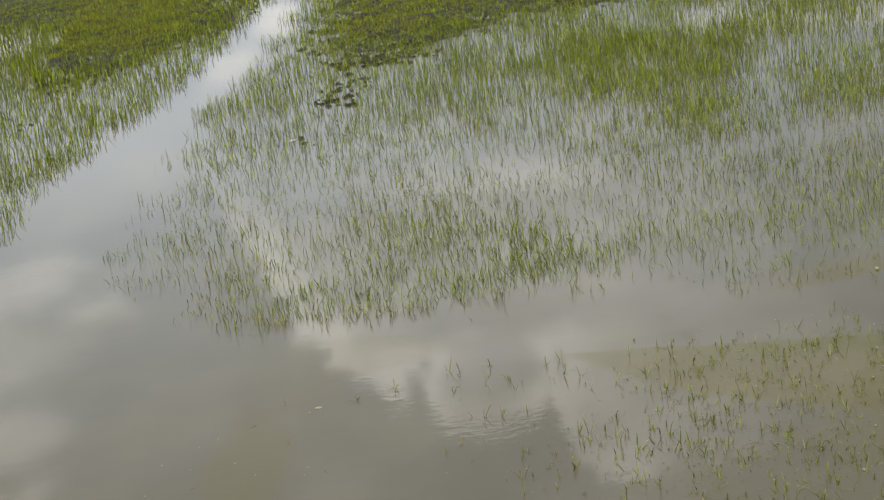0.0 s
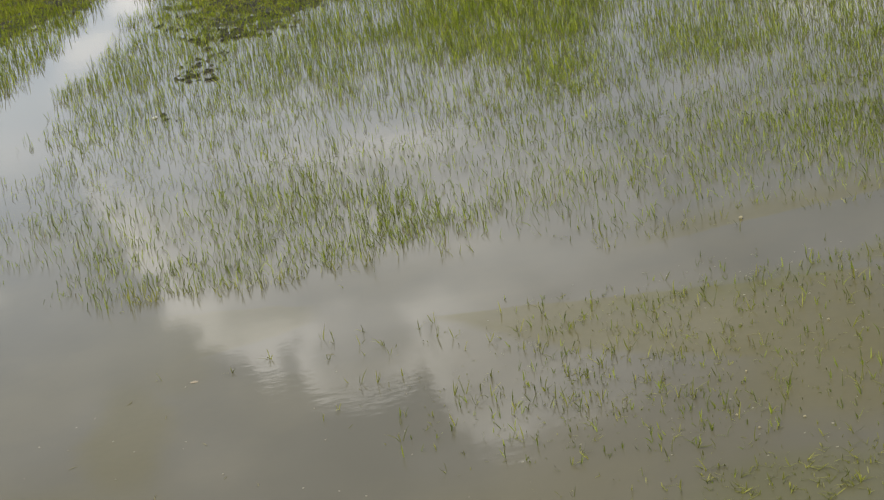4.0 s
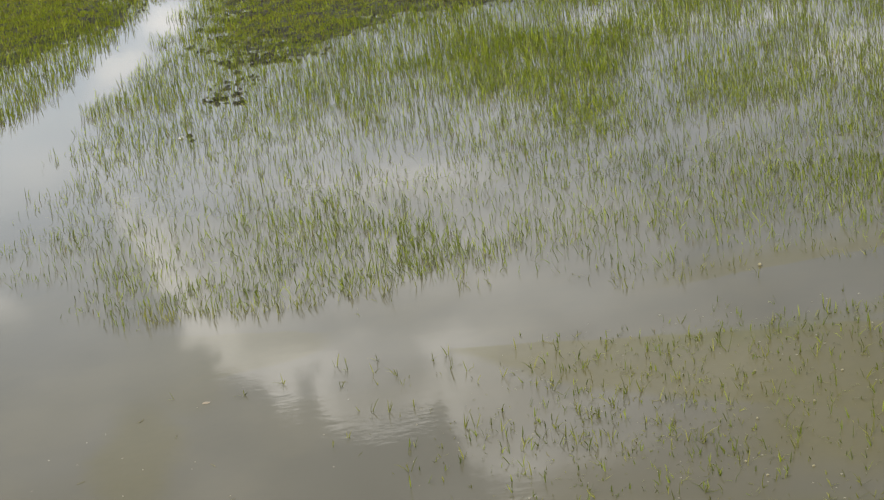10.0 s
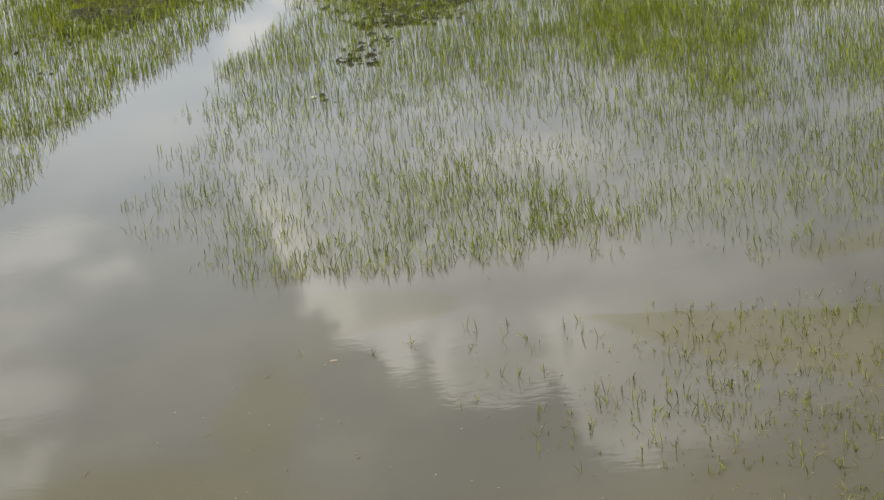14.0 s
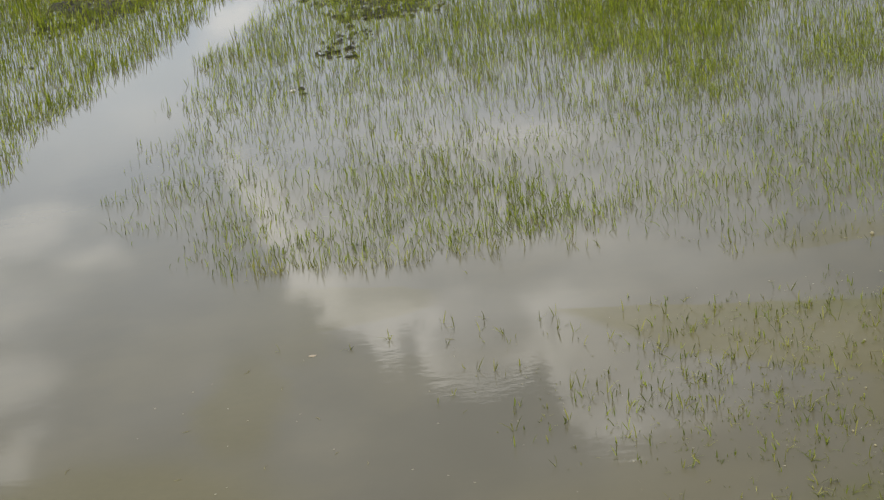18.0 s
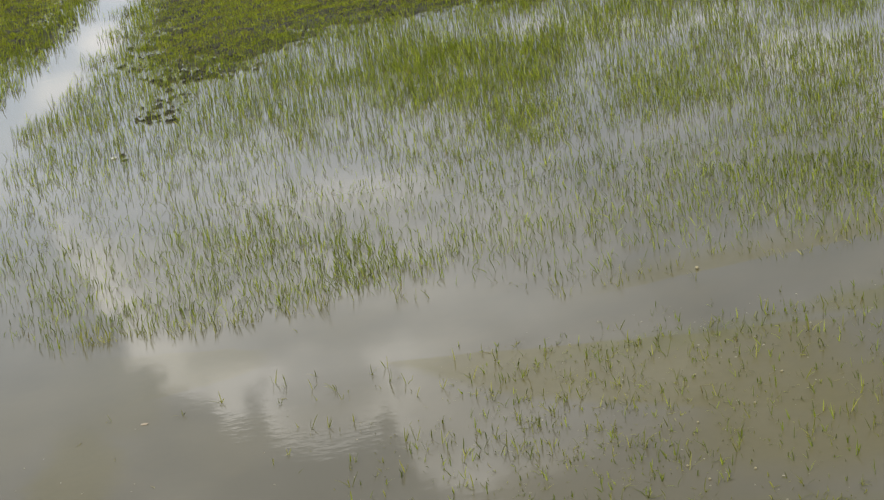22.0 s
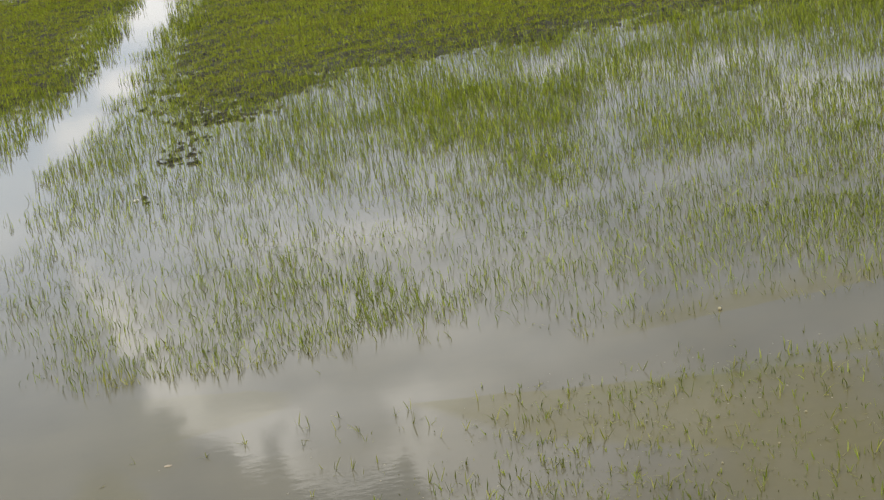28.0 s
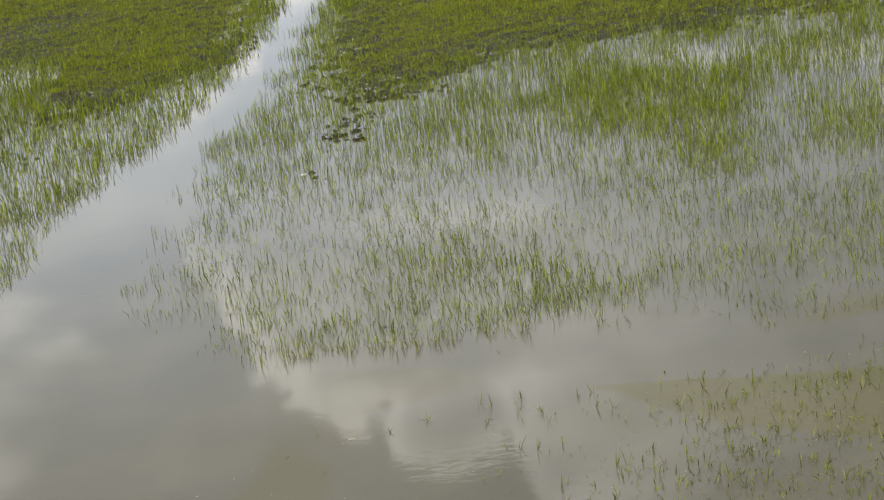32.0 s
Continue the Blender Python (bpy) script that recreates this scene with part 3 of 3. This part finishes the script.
plants = [rice_plant(s) for s in range(500, 524)]
fx, fy = scatter(-2.1, 3.2, 14.4, 16.2, 420, lambda x, y: 0.62 * stand_density(x, y) * at_foot(x, y), 15)
for i, (x, y) in enumerate(list(zip(fx, fy))[:300]):
    m = pose(float(x), float(y), 0, 0, 0, r.uniform(0, 360))
    ob = plants[i] if i < len(plants) else copy_thing(plants[i % len(plants)], m)
    ob.matrix_basis = m @ Matrix.Scale(r.uniform(0.75, 1.2) * (0.8 if x > 1 else 1), 4)


# single seedlings in the open shallows


def seedling(seed):
    q = random.Random(seed)
    ob = new("rice_seedling")
    a = np.zeros(1)
    v, f = blades(a, a, a, a + q.uniform(0.06, 0.09), 0.06, 0.08, 0.0048, 1, seed * 10 + 9, 1.5)
    mesh_object("stem", v, f, RICE_SINGLE, ob)
    for i in range(q.choice((1, 1, 2, 2, 3))):
        v, f = blades(a + q.uniform(-0.006, 0.006), a + q.uniform(-0.006, 0.006), a, a + q.uniform(0.045, 0.1), 0.1, 0.17, 0.0048, 1, seed * 10 + i, 1.6)
        mesh_object("leaf_blade", v, f, RICE_SINGLE, ob)
    return tagged(ob, "small yellow-green rice seedling in open murky water", "rice seedling", "rice seedlings in the shallows")


kinds = [seedling(s) for s in range(100, 118)]


def shallows_density(x, y):
    d = 145 * np.clip(1.6 - np.hypot((x - 1.75) / 1.6, (y - 12.75) / 1.05), 0, 0.75) + 95 * bump(x, y, 1.79, 13.74, 0.9, 0.22) + 90 * bump(x, y, 3.09, 13.95, 0.5, 0.2)
    return (d + 9 * bump(x, y, -0.26, 13.64, 0.6, 0.5) + 45 * bump(x, y, 1.21, 11.23, 0.75, 0.55)) * clumps(x, y)


LONE = [(-0.64, 13.72), (-0.27, 13.61), (-0.42, 14.11), (-0.6, 14.02), (-0.44, 13.89), (-0.42, 13.67), (-0.68, 14.1), (-0.3, 13.79), (-0.53, 13.27), (-0.36, 13.18), (-0.46, 13.21), (-0.21, 13.22), (-1, 13.92), (-1.24, 13.8), (-1.68, 13.89), (-0.26, 12.47), (-0.27, 12.22), (-0.69, 12.74), (-0.6, 12.86), (0.03, 14.04), (-0.06, 13.97), (0.03, 13.78), (0.13, 13.7), (0.18, 13.47)]
EDGE = [(0.34, 13.53), (0.3, 12.96), (0.35, 12.72), (0.07, 12.76), (0.13, 12.75), (0.22, 12.76), (0.18, 12.56), (0.51, 13.62), (0.62, 13.33), (0.67, 13.31), (0.84, 13.51), (0.72, 12.82), (0.82, 13.07), (0.78, 12.72), (0.83, 12.65), (0.62, 12.42), (0.67, 12.4), (0.54, 12.36), (0.49, 12.46), (0.39, 12.4), (0.96, 12.98), (1.03, 13), (1.12, 12.97), (1.08, 12.49), (1.14, 12.47), (0.91, 12.16), (1.01, 12.26)]
SHOAL = [(0.45, 13.99), (0.7, 13.85), (0.99, 13.72), (1.09, 13.63), (1.25, 13.74), (1.33, 13.74), (1.35, 13.56), (1.41, 13.71), (1.47, 13.71), (1.49, 14.05), (1.55, 13.68), (1.76, 13.9), (1.69, 13.43), (1.81, 13.38), (1.91, 13.39), (1.89, 13.26), (1.97, 13.29), (2.09, 13.39), (2.25, 13.48), (0.52, 13.6), (0.71, 13.42), (0.63, 13.25), (0.84, 13.48), (0.9, 13.12), (1.06, 13.09), (1.13, 13.12), (1.36, 13.2), (1.47, 13.3), (1.53, 13.31), (1.55, 12.85), (1.68, 13), (1.85, 12.66), (0.74, 12.77), (0.78, 12.65), (0.95, 12.6), (1.08, 12.47), (1.14, 12.43), (1.35, 12.74), (1.39, 12.73), (1.58, 12.57), (1.52, 12.34), (0.58, 12.57), (0.67, 12.29), (1.01, 12.25), (1.18, 12.24), (1.27, 12.13), (1.36, 12.1), (1.56, 12.03), (1.55, 11.85)]
sx, sy = scatter(-2.2, 3.9, 10.7, 15.0, 300, shallows_density, 51)
free = ~((sx > -2) & (sx < 0.45) & (sy > 12.65) & (sy < 14.3))
free &= ~((sx > 0.4) & (sx < 2.3) & (sy > 12.2) & (sy < 14.4) & (np.random.default_rng(9).random(len(sx)) < 0.3))
sx, sy = np.concatenate([[p[0] for p in LONE + EDGE + SHOAL], sx[free]]), np.concatenate([[p[1] for p in LONE + EDGE + SHOAL], sy[free]])
for i, (x, y) in enumerate(list(zip(sx, sy))[:295]):
    big = r.uniform(0.9, 1.4) if i < len(LONE) + len(EDGE) else r.uniform(0.7, 1.35)
    m = pose(float(x), float(y), 0, 0, 0, r.uniform(0, 360))
    ob = kinds[i] if i < len(kinds) else copy_thing(kinds[i % len(kinds)], m)
    ob.matrix_basis = m @ Matrix.Scale(big, 4)
if len(sx) > 295:
    x, y = sx[295:], sy[295:]
    few = blades(x, y, np.zeros_like(x), 0.035 + 0.06 * np.random.default_rng(3).random(len(x)), 0.14, 0.22, 0.0055, 2, 77)
    tagged(mesh_object("sparse_seedlings", *few, RICE), "thin scattered rice seedlings in brownish shallow water", "rice plants", kind="stuff")


# weak seedlings that have bent over and lie half on the water
def bent_seedling(seed):
    q = random.Random(seed)
    ob = new("bent_seedling")
    a = np.zeros(1)
    v, f = blades(a, a, a, a + q.uniform(0.035, 0.055), 0.15, 0.1, 0.007, 1, seed * 10 + 9)
    mesh_object("stem", v, f, RICE_SINGLE, ob)
    for i in range(q.choice((1, 2, 2, 3))):
        v, f = blades(a, a, a + 0.015, a + q.uniform(0.05, 0.1), 1.15, 0.25, 0.006, 1, seed * 10 + i)
        v[:, 2] = np.maximum(v[:, 2], 0.002)
        mesh_object("leaf_blade", v, f, RICE_SINGLE, ob)
    return tagged(ob, "bent yellow-green rice seedling lying on murky water", "rice seedling", "bent seedlings on the water")


def bent_density(x, y):
    return 85 * bump(x, y, 1.67, 10.8, 0.7, 0.4) + 150 * bump(x, y, 1.85, 10.8, 0.4, 0.3) + 30 * bump(x, y, 0.78, 11.71, 0.6, 0.3) + 75 * bump(x, y, 1.52, 12.34, 0.6, 0.6) + 40 * bump(x, y, 1.21, 13.39, 0.8, 0.35)


bent = [bent_seedling(s) for s in range(300, 312)]
bx, by = scatter(-0.5, 3.6, 10.4, 14.6, 260, bent_density, 61)
for i, (x, y) in enumerate(list(zip(bx, by))[:300]):
    m = pose(float(x), float(y), 0, 0, 0, r.uniform(0, 360))
    ob = bent[i] if i < len(bent) else copy_thing(bent[i % len(bent)], m)
    ob.matrix_basis = m @ Matrix.Scale(r.uniform(0.4, 0.85) * (1.5 if y < 11.7 else 1), 4)


# tiny sprouts and torn leaf tips between the seedlings
tx, ty = scatter(-0.6, 3.8, 10.6, 14.9, 330, lambda x, y: 0.9 * shallows_density(x, y) + 1.2 * bent_density(x, y), 81)
tall = 0.012 + 0.03 * np.random.default_rng(82).random(len(tx))
tagged(mesh_object("leaf_bits", *blades(tx, ty, np.full_like(tx, 0.014), tall, 0.9, 0.5, 0.0048, 1, 83), RICE_BITS),
       "tiny olive sprouts and torn leaf bits on the shallow water", "plant bits", kind="stuff")


# ---------------------------------------------------------------- loose things
def lump(name, mat, size, flat, rough, seed, detail=2):
    bm = bmesh.new()
    bmesh.ops.create_icosphere(bm, subdivisions=detail, radius=1)
    for v in bm.verts:
        v.co *= 1 + rough * noise.noise(v.co * 1.7 + Vector((seed * 3.1, seed, 0))) + rough * 0.5 * noise.noise(v.co * 4.3 + Vector((seed, 0, seed)))
        v.co.z *= flat
        v.co *= size
    me = bpy.data.meshes.new(name)
    bm.to_mesh(me)
    bm.free()
    me.materials.append(mat)
    for p in me.polygons:
        p.use_smooth = detail > 2
    return new(name, me)


def clod(x, y, size, seed):
    ob = lump("mud_clod", MUD, size * 0.62, 0.62, 1.7, seed, 2)
    ob.matrix_basis = pose(x, y, size * 0.05, 0, 0, seed * 47 % 60 - 30) @ Matrix.Diagonal((1.2, 0.8, 1, 1))
    return tagged(ob, "dark wet clod of mud above the water", "mud clod", "clods at the edge of the flat")


spot = random.Random(8)
CLOD_SPOTS = [(-1.85, 21.99, 0.055, 2), (-1.77, 22.39, 0.05, 2), (-1.7, 22.08, 0.05, 2), (-1.64, 21.8, 0.055, 2), (-1.75, 22.73, 0.03, 1), (-1.61, 22.72, 0.03, 3), (-1.5, 22.8, 0.025, 3), (-1.87, 21.49, 0.025, 1), (-1.69, 21.21, 0.03, 1), (-1.99, 20.71, 0.04, 1), (-1.95, 20.53, 0.03, 1), (-1.86, 20.42, 0.025, 1)]
FLAT_SPOTS = [(-1.86, 23.69, 0.05, 3), (-1.7, 23.52, 0.06, 4), (-1.54, 23.57, 0.06, 4), (-1.37, 23.53, 0.06, 4), (-1.19, 23.43, 0.05, 4), (-0.95, 23.43, 0.04, 3), (-2.07, 24.38, 0.04, 2),
              (1.77, 25.43, 0.06, 3), (1.9, 24.9, 0.05, 3), (2.06, 24.73, 0.05, 3), (-5.01, 24.66, 0.05, 3), (-4.75, 24.67, 0.06, 4), (-4.55, 24.65, 0.05, 3), (-4.31, 24.83, 0.05, 3),
              (-5.33, 23.97, 0.05, 1), (-4.84, 24.12, 0.035, 2), (-4.66, 23.94, 0.03, 2), (-4.82, 22.87, 0.03, 2)]
for n, (x, y, s, many) in enumerate(CLOD_SPOTS + FLAT_SPOTS):
    for k in range(2 * many if many > 1 else 1):
        clod(x + spot.gauss(0, 0.07) * (many > 1), y + spot.gauss(0, 0.09) * (many > 1), s * spot.uniform(0.4, 1.0), n * 5 + k + 1)


# crumbs of wet mud where the flats run out into the water
def fringe_density(x, y):
    inside = np.maximum(mud_right(x, y), mud_left(x, y))
    rim = np.clip(1 - np.abs(inside - 0.16) / 0.5, 0, 1) * np.clip(0.9 + 3.0 * fbm(x, y, 2.2, 3), 0, 1.6)
    return 420 * rim * (0.22 + bump(x, y, -1.4, 23.9, 0.8, 1.0) + bump(x, y, -4.6, 25.0, 0.7, 0.9) + 0.6 * bump(x, y, 1.9, 25.0, 0.5, 0.5)) + 150 * bump(x, y, -1.66, 22.3, 0.16, 0.45)


def crumbs(x, y, seed):
    """Small uneven six-cornered lumps in one mesh."""
    q = np.random.default_rng(seed)
    n = len(x)
    size = q.uniform(0.008, 0.03, n) * q.uniform(0.5, 1.3, n)
    tips = np.array([(1.3, 0, 0), (0, 1, 0), (-1.3, 0, 0), (0, -1, 0), (0, 0, 0.75), (0, 0, -0.6)])
    v = tips[None] * size[:, None, None] * q.uniform(0.5, 1.3, (n, 6, 1)) + q.normal(0, 0.2, (n, 6, 3)) * size[:, None, None]
    v += np.stack([x, y, np.maximum(ground_height(x, y), 0) + 0.003], -1)[:, None]
    f = np.array([(0, 1, 4), (1, 2, 4), (2, 3, 4), (3, 0, 4), (1, 0, 5), (2, 1, 5), (3, 2, 5), (0, 3, 5)])
    return v.reshape(-1, 3), (np.arange(n)[:, None, None] * 6 + f[None]).reshape(-1, 3)


cx, cy = scatter(-7.0, 5.5, 21.8, 30.0, 700, fringe_density, 71)
tagged(mesh_object("mud_crumbs", *crumbs(cx, cy, 72), MUD), "dark wet crumbs of mud along the flat's edge", "mud", kind="stuff")


def husk(x, y, size, seed):
    ob = lump("floating_husk", HUSK, size, 0.3, 0.35, seed, 1)
    ob.matrix_basis = pose(x, y, size * 0.1, 0, 0, seed * 61)
    return tagged(ob, "tiny pale husk floating on the water", "husk", "floating husks")


for i in range(135):
    if i % 4 == 0:
        x, y = r.gauss(-1.4, 0.8), r.uniform(10.9, 14.0)
    else:
        x, y = r.gauss(1.9, 0.8), r.uniform(11.0, 14.3)
    husk(x, y, r.uniform(0.003, 0.008), i + 3)

ob = lump("floating_leaf", STRAW, 0.023, 0.09, 0.3, 9)
ob.matrix_basis = pose(-1.475, 13.76, 0.002, 0, 0, 10) @ Matrix.Diagonal((1.1, 0.75, 1, 1))
tagged(ob, "pale yellow dead leaf floating on grey water", "leaf")
ob = lump("snail_shell", SHELL, 0.0135, 0.9, 0.12, 4, 3)
ob.matrix_basis = pose(2.147, 14.97, 0.009)
tagged(ob, "round yellowish snail shell at the stand's edge", "shell", "snail shells")
for i, (x, y) in enumerate([(2.27, 12.87), (1.79, 13.04), (1.68, 12.31), (1.6, 11.51), (1.85, 11.55), (2.03, 12.46), (1.52, 11.73)]):
    ob = lump("snail_shell", SHELL, 0.0075, 0.85, 0.15, 5 + i, 3)
    ob.matrix_basis = pose(x, y, 0.005, 0, 0, 50 * i) @ Matrix.Diagonal((1.2, 0.9, 1, 1))
    tagged(ob, "small pale snail shell on the flooded shoal", "shell", "snail shells")


ob = lump("snail_shell", BLEACHED, 0.02, 0.6, 0.2, 21, 2)
ob.matrix_basis = pose(-2.06, 20.66, 0.008, 0, 0, 20) @ Matrix.Diagonal((1.4, 0.7, 1, 1))
tagged(ob, "pale empty snail shell beside a dark clod", "shell", "snail shells")


def straw(x, y, length, turn, bow):
    """A dead leaf, curved and a little thick, lying on the water."""
    bm = bmesh.new()
    rows = []
    for i in range(7):
        a = i / 6
        cx, cy, wide = (a - 0.5) * length, bow * length * (a - a * a) * 4, 0.0022 * (0.35 + math.sin(math.pi * min(a + 0.12, 1)))
        rows.append([bm.verts.new((cx, cy + k * wide, 0.001 + h)) for k, h in ((-1, 0), (1, 0), (0, 0.0015))])
    for a, b in zip(rows, rows[1:]):
        for i, j in ((0, 1), (1, 2), (2, 0)):
            bm.faces.new((a[i], a[j], b[j], b[i]))
    me = bpy.data.meshes.new("floating_straw")
    bm.to_mesh(me)
    bm.free()
    me.materials.append(DEAD)
    ob = new("floating_straw", me)
    ob.matrix_basis = pose(x, y, 0.001, 0, 0, turn)
    return tagged(ob, "thin pale dead rice leaf lying on the water", "straw", "dead leaves on the water")


for i in range(36):
    x, y = (r.gauss(1.7, 0.85), r.gauss(13.0, 0.7)) if i % 3 else (r.gauss(-1.8, 0.6), r.uniform(11.2, 14.0))
    straw(x, y, r.uniform(0.03, 0.08), r.uniform(0, 180), r.uniform(-0.2, 0.2))
